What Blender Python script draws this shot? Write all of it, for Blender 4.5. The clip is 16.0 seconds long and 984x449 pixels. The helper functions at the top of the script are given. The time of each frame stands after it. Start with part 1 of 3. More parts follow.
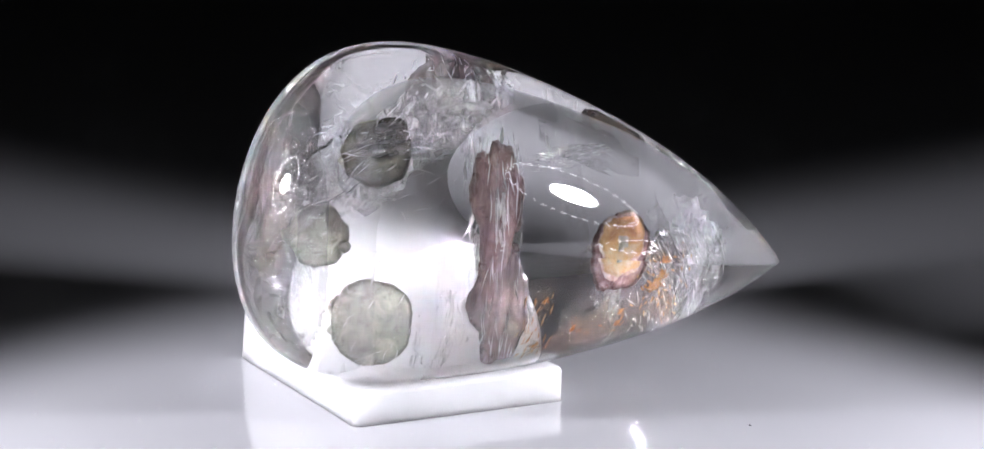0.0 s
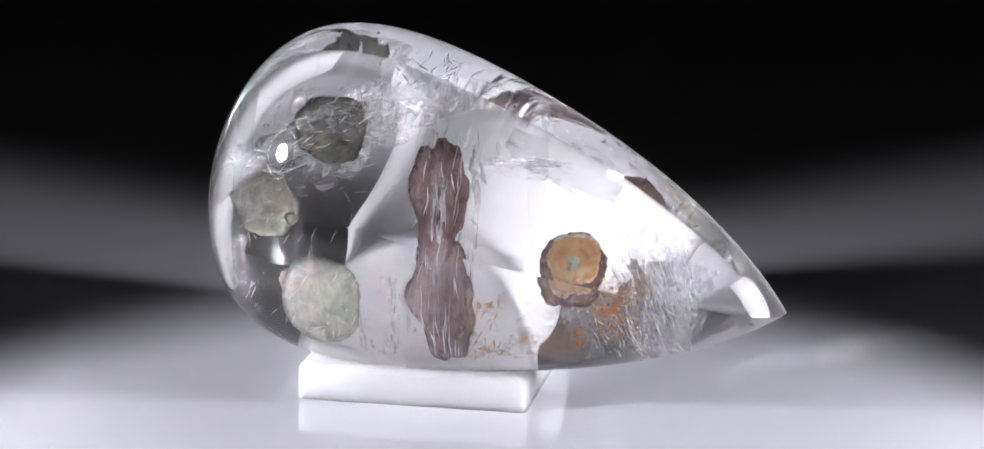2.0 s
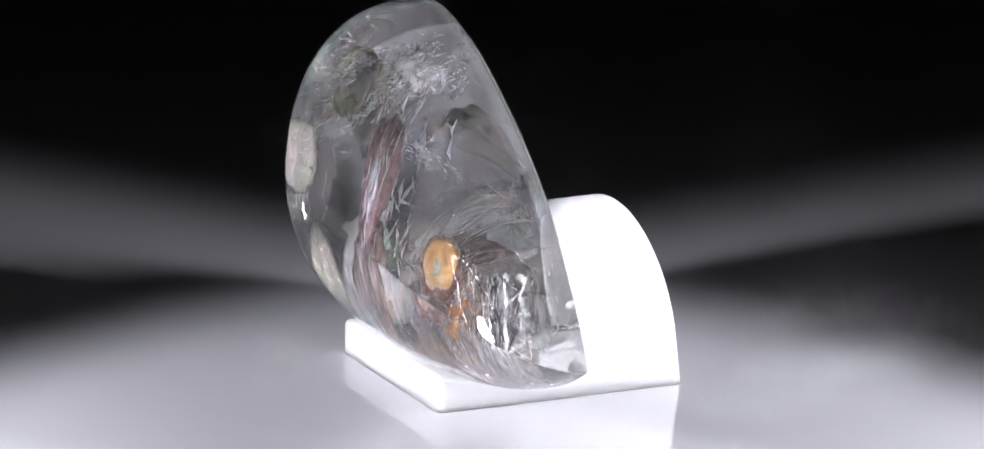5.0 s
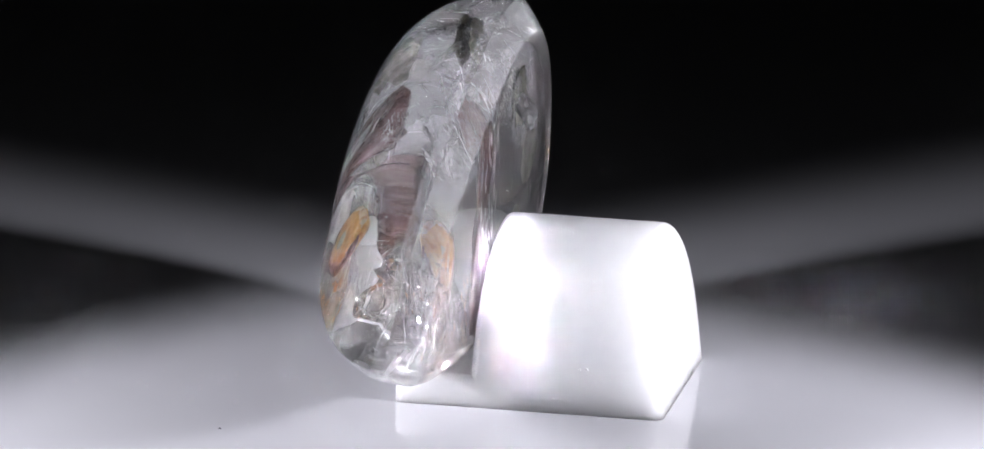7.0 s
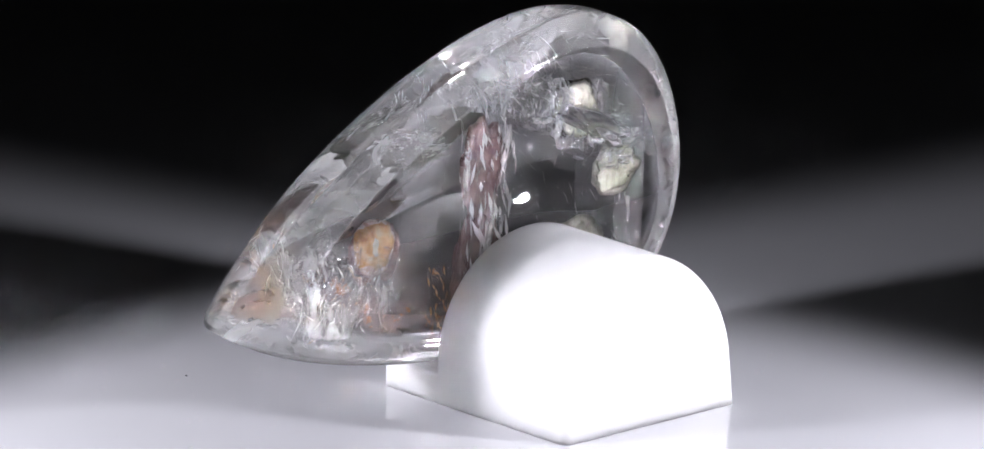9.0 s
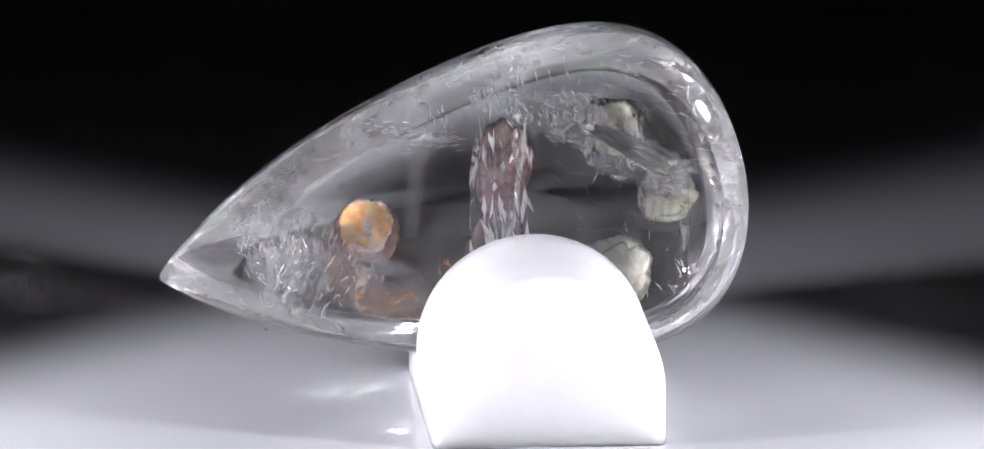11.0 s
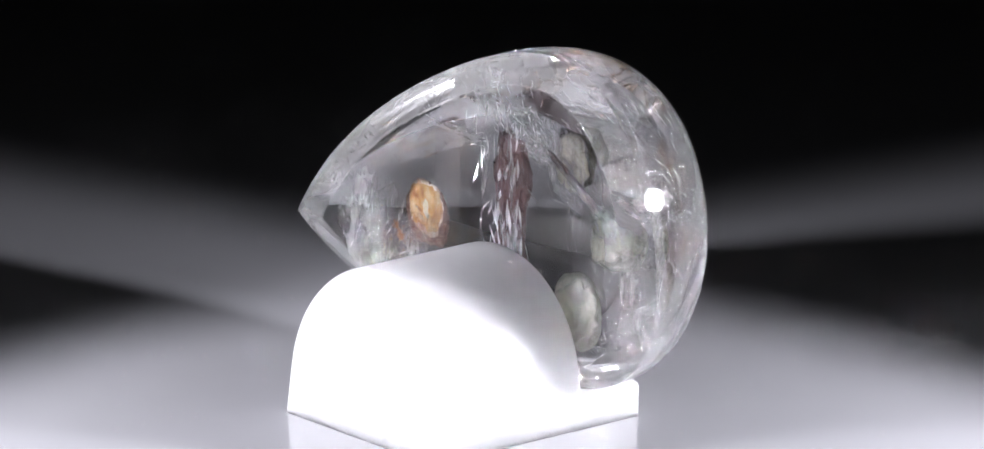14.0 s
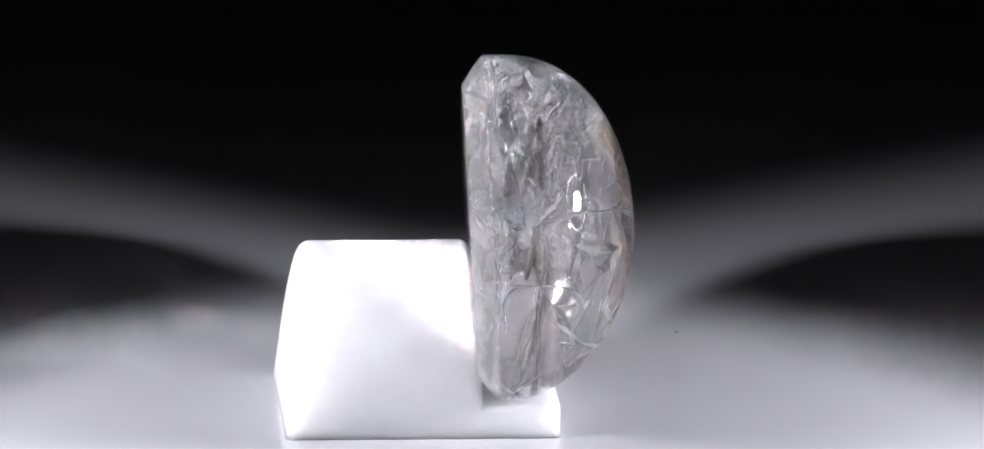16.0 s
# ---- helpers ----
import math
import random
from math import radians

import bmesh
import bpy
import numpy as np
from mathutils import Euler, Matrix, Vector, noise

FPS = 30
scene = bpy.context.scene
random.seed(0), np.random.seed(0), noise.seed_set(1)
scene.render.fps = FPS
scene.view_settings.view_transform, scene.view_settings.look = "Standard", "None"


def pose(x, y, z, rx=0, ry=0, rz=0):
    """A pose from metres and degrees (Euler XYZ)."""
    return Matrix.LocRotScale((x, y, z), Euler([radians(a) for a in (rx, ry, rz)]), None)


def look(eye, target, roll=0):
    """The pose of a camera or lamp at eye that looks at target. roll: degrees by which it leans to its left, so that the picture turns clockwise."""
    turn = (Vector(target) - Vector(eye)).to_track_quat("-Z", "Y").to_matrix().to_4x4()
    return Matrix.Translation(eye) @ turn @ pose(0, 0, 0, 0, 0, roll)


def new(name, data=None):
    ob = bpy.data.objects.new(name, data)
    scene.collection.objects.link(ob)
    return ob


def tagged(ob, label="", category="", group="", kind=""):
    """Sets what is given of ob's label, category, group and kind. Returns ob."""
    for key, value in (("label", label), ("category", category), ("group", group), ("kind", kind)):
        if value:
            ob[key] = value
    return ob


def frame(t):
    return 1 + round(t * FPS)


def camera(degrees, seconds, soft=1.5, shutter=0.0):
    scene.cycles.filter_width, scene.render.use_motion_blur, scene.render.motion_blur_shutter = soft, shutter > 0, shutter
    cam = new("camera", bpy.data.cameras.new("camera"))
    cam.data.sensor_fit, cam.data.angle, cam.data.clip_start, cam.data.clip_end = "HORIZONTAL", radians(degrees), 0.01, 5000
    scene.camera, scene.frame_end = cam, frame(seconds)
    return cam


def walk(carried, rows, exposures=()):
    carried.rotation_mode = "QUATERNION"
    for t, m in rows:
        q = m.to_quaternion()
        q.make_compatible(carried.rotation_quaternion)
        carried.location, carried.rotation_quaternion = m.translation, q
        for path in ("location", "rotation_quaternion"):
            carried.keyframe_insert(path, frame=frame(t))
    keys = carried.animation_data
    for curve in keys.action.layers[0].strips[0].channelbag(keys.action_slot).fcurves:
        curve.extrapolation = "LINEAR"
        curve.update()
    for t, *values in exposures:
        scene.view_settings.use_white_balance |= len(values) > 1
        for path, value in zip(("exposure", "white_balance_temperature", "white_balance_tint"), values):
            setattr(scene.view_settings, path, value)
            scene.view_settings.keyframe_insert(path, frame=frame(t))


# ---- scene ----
# A polished quartz drop on a white stand, both turning on a glossy white table.
MM = 0.001
cam = camera(5.156, 16.0, soft=1.5)
EYE = (0.0, -725.31 * MM, 219.69 * MM)
AIM = (0.0, 0.0, 11.905 * MM)
walk(cam, [(0.0, look(EYE, AIM, 0.889)), (16.0, look(EYE, AIM, 0.889))])

# ---- light ----
AXIS = -0.91 * MM          # x of the turning axis
world = bpy.data.worlds.new("dark_room")
scene.world = world
world.use_nodes = True
world.node_tree.nodes["Background"].inputs["Color"].default_value = (0.9, 0.92, 1.0, 1)
world.node_tree.nodes["Background"].inputs["Strength"].default_value = 0.0012
scene.view_settings.exposure = 0.0
scene.cycles.sample_clamp_indirect = 0.0
scene.cycles.blur_glossy = 0.03


def spot(name, azimuth, height_angle, distance, aim, cone, blend, watts, radius):
    """A spot lamp; azimuth in degrees from the camera's side, positive to its right."""
    a, e = radians(azimuth), radians(height_angle)
    eye = Vector((distance * math.cos(e) * math.sin(a), -distance * math.cos(e) * math.cos(a), distance * math.sin(e)))
    data = bpy.data.lights.new(name, "SPOT")
    data.energy, data.color = watts, (0.92, 0.908, 1.0)
    data.spot_size, data.spot_blend, data.shadow_soft_size = radians(cone), blend, radius
    ob = new(name, data)
    ob.matrix_world = look(eye + Vector((AXIS, 0, 0)), aim)
    return ob.matrix_world.copy()


LAMP_POSES = {}
for side, az in (("left", -67), ("right", 71)):
    LAMP_POSES[side] = spot("spot_" + side, az, 20, 0.104, (0, -0.009, 0.006), 43.2, 0.42, 0.73, 0.0066)


# ---- materials ----
def material(name):
    m = bpy.data.materials.new(name)
    m.use_nodes = True
    nt = m.node_tree
    return m, nt, nt.nodes["Principled BSDF"], nt.nodes["Material Output"]


def noise_node(nt, scale, detail=4, rough=0.6, distort=0.0, stretch=None):
    tc = nt.nodes.new("ShaderNodeTexCoord")
    n = nt.nodes.new("ShaderNodeTexNoise")
    n.inputs["Scale"].default_value, n.inputs["Detail"].default_value = scale, detail
    n.inputs["Roughness"].default_value, n.inputs["Distortion"].default_value = rough, distort
    if stretch:
        mp = nt.nodes.new("ShaderNodeMapping")
        mp.inputs["Scale"].default_value = stretch
        nt.links.new(tc.outputs["Object"], mp.inputs["Vector"])
        nt.links.new(mp.outputs["Vector"], n.inputs["Vector"])
    else:
        nt.links.new(tc.outputs["Object"], n.inputs["Vector"])
    return n.outputs["Fac"]


def ramp(nt, fac, stops):
    r = nt.nodes.new("ShaderNodeValToRGB")
    r.color_ramp.elements[0].position, r.color_ramp.elements[0].color = stops[0][0], (*stops[0][1], 1)
    r.color_ramp.elements[1].position, r.color_ramp.elements[1].color = stops[-1][0], (*stops[-1][1], 1)
    for p, c in stops[1:-1]:
        r.color_ramp.elements.new(p).color = (*c, 1)
    nt.links.new(fac, r.inputs["Fac"])
    return r.outputs["Color"]


def bump(nt, bsdf, fac, strength, dist):
    b = nt.nodes.new("ShaderNodeBump")
    b.inputs["Strength"].default_value, b.inputs["Distance"].default_value = strength, dist
    nt.links.new(fac, b.inputs["Height"])
    nt.links.new(b.outputs["Normal"], bsdf.inputs["Normal"])


def table_material():
    m, nt, p, o = material("white_acrylic")
    nt.links.new(ramp(nt, noise_node(nt, 40, 3), [(0.3, (0.495, 0.497, 0.518)), (0.7, (0.525, 0.527, 0.548))]), p.inputs["Base Color"])
    nt.links.new(ramp(nt, noise_node(nt, 900, 4), [(0.3, (0.03,) * 3), (0.75, (0.09,) * 3)]), p.inputs["Roughness"])
    p.inputs["IOR"].default_value = 1.5
    return m


def stand_material():
    m, nt, p, o = material("milky_plastic")
    nt.links.new(ramp(nt, noise_node(nt, 300, 4), [(0.3, (0.8, 0.8, 0.81)), (0.7, (0.84, 0.84, 0.845))]), p.inputs["Base Color"])
    p.inputs["Roughness"].default_value = 0.42
    p.inputs["Subsurface Weight"].default_value = 1.0
    p.inputs["Subsurface Radius"].default_value = (1.0, 1.0, 1.0)
    p.inputs["Subsurface Scale"].default_value = 0.009
    bump(nt, p, noise_node(nt, 2500, 4), 0.04, 0.00002)
    return m


def quartz_material(name, haze_low, haze_high, rough_low, rough_high, detail=7, scale=220):
    """Clear quartz with a faint milky haze in wisps; the ground rim is frosted, its haze partly painted brightness."""
    m, nt, p, o = material(name)
    p.inputs["Base Color"].default_value = (0.992, 0.99, 0.985, 1)
    p.inputs["Transmission Weight"].default_value = 1.0
    p.inputs["IOR"].default_value = 1.544
    if rough_high > 0:
        nt.links.new(ramp(nt, noise_node(nt, 350, 6, 0.7, 1.0), [(0.4, (rough_low,) * 3), (0.62, (rough_high,) * 3)]), p.inputs["Roughness"])
    else:
        p.inputs["Roughness"].default_value = 0.0
    haze, skin = nt.nodes.new("ShaderNodeBsdfTranslucent"), nt.nodes.new("ShaderNodeBsdfDiffuse")
    haze.inputs["Color"].default_value = skin.inputs["Color"].default_value = (0.93, 0.925, 0.92, 1)
    both, mix = nt.nodes.new("ShaderNodeMixShader"), nt.nodes.new("ShaderNodeMixShader")
    nt.links.new(haze.outputs[0], both.inputs[1])
    nt.links.new(skin.outputs[0], both.inputs[2])
    amount = ramp(nt, noise_node(nt, scale, detail, 0.72, 0.6 if detail < 7 else 1.5, (1.0, 1.0, 1.6)), [(0.46, (haze_low,) * 3), (0.7, (haze_high,) * 3)])
    nt.links.new(amount, mix.inputs[0])
    nt.links.new(p.outputs[0], mix.inputs[1])
    nt.links.new(both.outputs[0], mix.inputs[2])
    nt.links.new(mix.outputs[0], o.inputs["Surface"])
    return m


def mineral_material(name, dark, mid, light, scale, metal, rough, relief=0.0002, stretch=None):
    m, nt, p, o = material(name)
    f = noise_node(nt, scale, 6, 0.65, 0.6, stretch)
    nt.links.new(ramp(nt, f, [(0.33, dark), (0.5, mid), (0.66, light)]), p.inputs["Base Color"])
    nt.links.new(ramp(nt, noise_node(nt, scale * 2.3, 4), [(0.3, (rough * 0.6,) * 3), (0.7, (rough * 1.4,) * 3)]), p.inputs["Roughness"])
    p.inputs["Metallic"].default_value = metal
    bump(nt, p, noise_node(nt, scale * 1.7, 6, 0.7, 0.3, stretch), 0.8, relief)
    return m


def veil_material(name, colour, cover, scale, metal=0.0, stretch=None, soft=0.06, most=1.0, gloss=0.25):
    """A healed crack, stain or added tone sheet: flecks of film with clear gaps."""
    m, nt, p, o = material(name)
    p.inputs["Base Color"].default_value = (*colour, 1)
    p.inputs["Roughness"].default_value = gloss
    p.inputs["Metallic"].default_value = metal
    blend = nt.nodes.new("ShaderNodeMix")
    blend.inputs["Factor"].default_value = 0.5
    nt.links.new(noise_node(nt, scale, 7, 0.72, 1.2, stretch), blend.inputs["A"])
    nt.links.new(noise_node(nt, scale * 0.3, 3, 0.5, 0.5, stretch), blend.inputs["B"])
    f = blend.outputs["Result"]
    mask = ramp(nt, f, [(1 - cover - soft, (0, 0, 0)), (1 - cover + soft, (most,) * 3)])
    nt.links.new(mask, p.inputs["Alpha"])
    bump(nt, p, noise_node(nt, scale * 1.4, 5, 0.6, 0.5, stretch), 0.6, 0.00012)
    return m


TABLE = table_material()
STAND = stand_material()
QUARTZ = quartz_material("clear_quartz", 0.02, 0.06, 0, 0)
VOID_SKIN = quartz_material("crack_skin", 0.0, 0.03, 0, 0)
RUBBED = quartz_material("rubbed_quartz_back", 0.008, 0.04, 0, 0)
# Haze is part frost, part painted brightness of the rim's inner reflections.
FROSTED_BRIGHT = quartz_material("frosted_brightened_quartz_rim", 0.15, 0.36, 0.0, 0.03, 5, 150)
PYRITE = mineral_material("grey_green_mica", (0.25, 0.245, 0.195), (0.4, 0.395, 0.33), (0.6, 0.59, 0.52), 900, 0.12, 0.36, 0.00012)
MICA_BACK = mineral_material("pale_crumpled_mica", (0.12, 0.12, 0.09), (0.4, 0.4, 0.32), (0.72, 0.71, 0.62), 380, 0.6, 0.4, 0.00012)
PYRITE_DARK = mineral_material("dark_olive_mica", (0.025, 0.023, 0.015), (0.055, 0.052, 0.035), (0.14, 0.135, 0.09), 600, 0.3, 0.32, 0.0001)
HEMATITE = mineral_material("red_brown_hematite", (0.11, 0.055, 0.05), (0.2, 0.12, 0.115), (0.36, 0.28, 0.3), 700, 0.3, 0.3, 0.00006, (2.4, 2.4, 0.35))
GOETHITE = mineral_material("orange_goethite", (0.36, 0.15, 0.045), (0.56, 0.31, 0.12), (0.55, 0.43, 0.28), 700, 0.0, 0.4)
RUST = mineral_material("dark_red_rim", (0.12, 0.045, 0.04), (0.2, 0.1, 0.09), (0.42, 0.3, 0.29), 900, 0.1, 0.35)
PALE_RUST = mineral_material("pale_crackled_rust", (0.4, 0.2, 0.14), (0.6, 0.45, 0.38), (0.8, 0.74, 0.7), 1300, 0.0, 0.4)
GREY_CORE = mineral_material("grey_mineral_core", (0.3, 0.28, 0.22), (0.5, 0.48, 0.42), (0.66, 0.58, 0.42), 900, 0.0, 0.4)
VEIL = veil_material("white_veil", (0.95, 0.95, 0.96), 0.43, 800, 0.3, (2.6, 1.2, 0.7), 0.1, 0.75, 0.48)
VEIL_FINE = veil_material("fine_white_veil", (0.95, 0.95, 0.96), 0.4, 1000, 0.0, (1.0, 1.0, 2.2), 0.13, 0.7)
VEIL_STREAK = veil_material("silver_crack_film", (0.97, 0.97, 0.97), 0.47, 420, 0.3, (2.2, 2.2, 0.5), 0.06, 1.0, 0.46)
VEIL_RUST = veil_material("rust_stain_film", (0.72, 0.3, 0.08), 0.42, 1600, 0.0, None, 0.1)
VEIL_BROWN = veil_material("brown_dust_film", (0.44, 0.25, 0.15), 0.41, 1300, 0.0, None, 0.09, 0.6, 0.4)
VEIL_HAZE = veil_material("grey_haze_veil", (0.8, 0.8, 0.83), 0.46, 170, 0.0, (1.0, 1.0, 1.5), 0.2, 0.32)
# Grey of the table refracted through the stone, put into a film's colour.
VEIL_SMOOTH = veil_material("smooth_grey_film", (0.42, 0.42, 0.43), 0.8, 90, 0.0, None, 0.25, 0.44)
VEIL_FACET = veil_material("bright_crack_facet", (0.93, 0.93, 0.95), 0.55, 160, 1.0, None, 0.25, 0.45)
VEIL_FROST = veil_material("white_frost_film", (0.97, 0.97, 0.98), 0.47, 520, 0.3, (1.6, 1.0, 0.8), 0.14, 0.58, 0.46)
# Two more films whose colour stands in for refracted light.
VEIL_THIN = veil_material("thin_grey_film", (0.62, 0.62, 0.64), 0.7, 110, 0.0, None, 0.25, 0.16)
VEIL_WARM = veil_material("warm_grey_film", (0.66, 0.62, 0.58), 0.75, 130, 0.0, None, 0.25, 0.32)
VEIL_PLANE = veil_material("grey_crack_plane", (0.9, 0.9, 0.92), 0.62, 120, 0.6, None, 0.3, 0.5)
BLACK = material("black_cloth")[0]
BLACK.node_tree.nodes["Principled BSDF"].inputs["Base Color"].default_value = (0.006, 0.006, 0.007, 1)
BLACK.node_tree.nodes["Principled BSDF"].inputs["Roughness"].default_value = 0.9


# ---- building helpers ----
def finish(name, bm, mat, smooth=True):
    me = bpy.data.meshes.new(name)
    bm.normal_update()
    bm.to_mesh(me)
    bm.free()
    me.materials.append(mat)
    for f in me.polygons:
        f.use_smooth = smooth
    return new(name, me)


def part(name, bm, mat, parent, label="", smooth=True):
    ob = finish(name, bm, mat, smooth)
    ob.parent = parent
    if label:
        tagged(ob, label)
    return ob


def local(u, v, z):
    """Millimetres on the turning table: u along the drop towards its tip, v towards its dome, z up."""
    return Vector((u, -v, z)) * MM


# ---- table and room ----
def table():
    bm = bmesh.new()
    bmesh.ops.create_grid(bm, x_segments=16, y_segments=16, size=0.62, matrix=Matrix.Translation((0, -0.25, 0)))
    ob = finish("ground", bm, TABLE)
    return tagged(ob, "glossy white acrylic table surface", "table", kind="structure")


def backdrop():
    """A curved black cloth added out of view behind and beside the table to keep its surroundings dark, sagging a
    little in soft folds.
    """
    bm = bmesh.new()
    n, rows, h = 96, 8, 0.36
    grid = []
    for k in range(rows + 1):
        row = []
        for i in range(n + 1):
            a = radians(-25 + 230 * i / n)
            r = 0.58 + 0.012 * math.sin(a * 22) * (1 - 0.5 * k / rows) + 0.01 * noise.noise(Vector((a * 3, k * 0.3, 1)))
            row.append(bm.verts.new((r * math.cos(a), r * math.sin(a) - 0.22, -0.002 + h * k / rows)))
        grid.append(row)
    for k in range(rows):
        for i in range(n):
            bm.faces.new((grid[k][i], grid[k][i + 1], grid[k + 1][i + 1], grid[k + 1][i]))
    bmesh.ops.solidify(bm, geom=bm.faces[:], thickness=0.002)
    ob = finish("backdrop", bm, BLACK)
    return tagged(ob, "unseen black cloth added round the table", "backdrop", kind="structure")


table()
backdrop()

# ---- stand ----
U0, U1, V_BACK, V_FRONT = -11.69, 4.31, -13.9, 4.9
FACE_LEAN, BACK_LEAN = 0.0617, 0.1226
FACE_V = -0.43


SCUFF = mineral_material("grey_scuff", (0.64, 0.63, 0.63), (0.74, 0.73, 0.73), (0.82, 0.82, 0.82), 2500, 0.0, 0.6, 0.00002)
SPECK = mineral_material("dark_dust", (0.03, 0.03, 0.035), (0.06, 0.06, 0.065), (0.1, 0.1, 0.1), 4000, 0.0, 0.8, 0.00002)


def blot(bm, centre, out, size, seed, lift):
    """A low uneven lump lying on a surface."""
    n = 14
    u, _, z = out
    side, up = Vector((z, 0, -u)), Vector((0, 1, 0))
    c = Vector(centre)
    ring = []
    for i in range(n):
        a = 2 * math.pi * i / n
        r = size * (1 + 0.7 * noise.noise(Vector((2 * math.cos(a), 2 * math.sin(a), seed))))
        ring.append(bm.verts.new(local(*(c + side * r * math.sin(a) * 0.6 + up * r * math.cos(a)))))
    top = bm.verts.new(local(*(c + Vector(out) * lift)))
    for i in range(n):
        bm.faces.new((ring[i], ring[(i + 1) % n], top))
    bm.faces.new(ring[::-1])


def scuff(centre, out, size, seed, parent):
    bm = bmesh.new()
    blot(bm, centre, out, size, seed, 0.02)
    return part("scuff_mark", bm, SCUFF, parent, "faint grey scuff on the plastic")


def dust_speck():
    bm = bmesh.new()
    blot(bm, (13.45, 15.2, 0.0), (0, 0, 1), 0.13, 5, 0.1)
    return tagged(finish("dust_speck", bm, SPECK), "tiny dark dust speck on the white table", "dust")


def stand():
    """One moulded body: an L-shaped foot, its upright rounded over the top."""
    w, n = (U1 - U0) / 2, 40
    mid, straight = (U0 + U1) / 2, 11.58 - w

    def face(z):
        return FACE_V - (z - 2.5) * FACE_LEAN

    def rear(z):
        return V_BACK + z * BACK_LEAN
    sec = [(V_BACK, 0.0), (V_FRONT, 0.0), (V_FRONT, 2.55), (V_FRONT - 1.4, 2.45), (1.1, 2.25), (face(2.25), 2.25), (face(straight), straight), (rear(straight), straight)]
    bm = bmesh.new()
    lo = [bm.verts.new(local(U0, v, z)) for v, z in sec]
    hi = [bm.verts.new(local(U1, v, z)) for v, z in sec]
    bm.faces.new(lo)
    bm.faces.new(hi[::-1])
    for i in range(5):
        bm.faces.new((lo[i + 1], lo[i], hi[i], hi[i + 1]))
    arc = [(mid - w * math.cos(math.pi * i / n), straight + w * math.sin(math.pi * i / n)) for i in range(1, n)]
    front = [lo[6]] + [bm.verts.new(local(u, face(z), z)) for u, z in arc] + [hi[6]]
    back = [lo[7]] + [bm.verts.new(local(u, rear(z), z)) for u, z in arc] + [hi[7]]
    for i in range(n):
        bm.faces.new((front[i], front[i + 1], back[i + 1], back[i]))
    bm.faces.new([lo[5]] + front + [hi[5]])
    bm.faces.new([hi[0]] + back[::-1] + [lo[0]])
    bmesh.ops.recalc_face_normals(bm, faces=bm.faces)
    for width, where in ((0.0007, lambda y: y > 0.008), (0.0005, lambda y: y <= 0.008)):
        rim = [e for e in bm.edges if len(e.link_faces) == 2 and e.calc_face_angle(0) > 0.6 and e.is_convex
               and max(x.co.z for x in e.verts) > 1e-5 and where(sum(x.co.y for x in e.verts) / 2)]
        bmesh.ops.bevel(bm, geom=rim, offset=width, segments=5, affect="EDGES", profile=0.5)
    ob = finish("display_stand", bm, STAND)
    ob.data.set_sharp_from_angle(angle=radians(50))
    even = ob.modifiers.new("even_shading", "WEIGHTED_NORMAL")
    even.keep_sharp, even.weight = True, 100
    for place, out, size, seed in (((4.325, -8.57, 3.36), (1, 0, 0), 0.12, 1), ((4.325, -8.1, 3.3), (1, 0, 0), 0.08, 2), ((-6.33, -2.62, 11.155), (-0.33, 0, 0.94), 0.14, 3)):
        scuff(place, out, size, seed, ob)
    return tagged(ob, "white milky plastic display stand with rounded upright and low ledge", "stand")


# ---- drop ----
TIP_U, TIP_W, DROP_TURN, DROP_LEN = 21.99, 5.12, 0.1968, 41.17
DROP_V, DROP_LEAN, DROP_YAW, LEDGE_Z = 2.163, 0.0617, 0.0495, 2.554
UPPER, LOWER = (38.25, 21.42, 34.51), (-37.24, -18.98, -31.59)
DOME, BACK, CENTRE, GIRDLE, INSET = 8.95, 2.36, 0.2635, 0.85, 0.833


def in_drop(s, n, d):
    """From the drop's own axes (s from the tip, n across, d out of its girdle plane) to the turning table."""
    u = TIP_U - s * math.cos(DROP_TURN) + n * math.sin(DROP_TURN)
    w = TIP_W + s * math.sin(DROP_TURN) + n * math.cos(DROP_TURN)
    z = LEDGE_Z + w * math.cos(DROP_LEAN) + d * math.sin(DROP_LEAN)
    v = DROP_V - w * math.sin(DROP_LEAN) + d * math.cos(DROP_LEAN)
    c, k = math.cos(DROP_YAW), math.sin(DROP_YAW)
    return local(u * c - v * k, u * k + v * c, z)


def drop_outline(n):
    pts = []
    for i in range(n):
        th = 2 * math.pi * i / n
        x = (1 - math.cos(th)) / 2
        c = math.sqrt(x) * max(1 - x, 0) ** 0.9368
        b = ((1 - x) ** 2, 2 * x * (1 - x), x * x)
        k = UPPER if th <= math.pi else LOWER
        pts.append(((1 - x) * DROP_LEN, c * sum(p * q for p, q in zip(b, k))))
    return pts


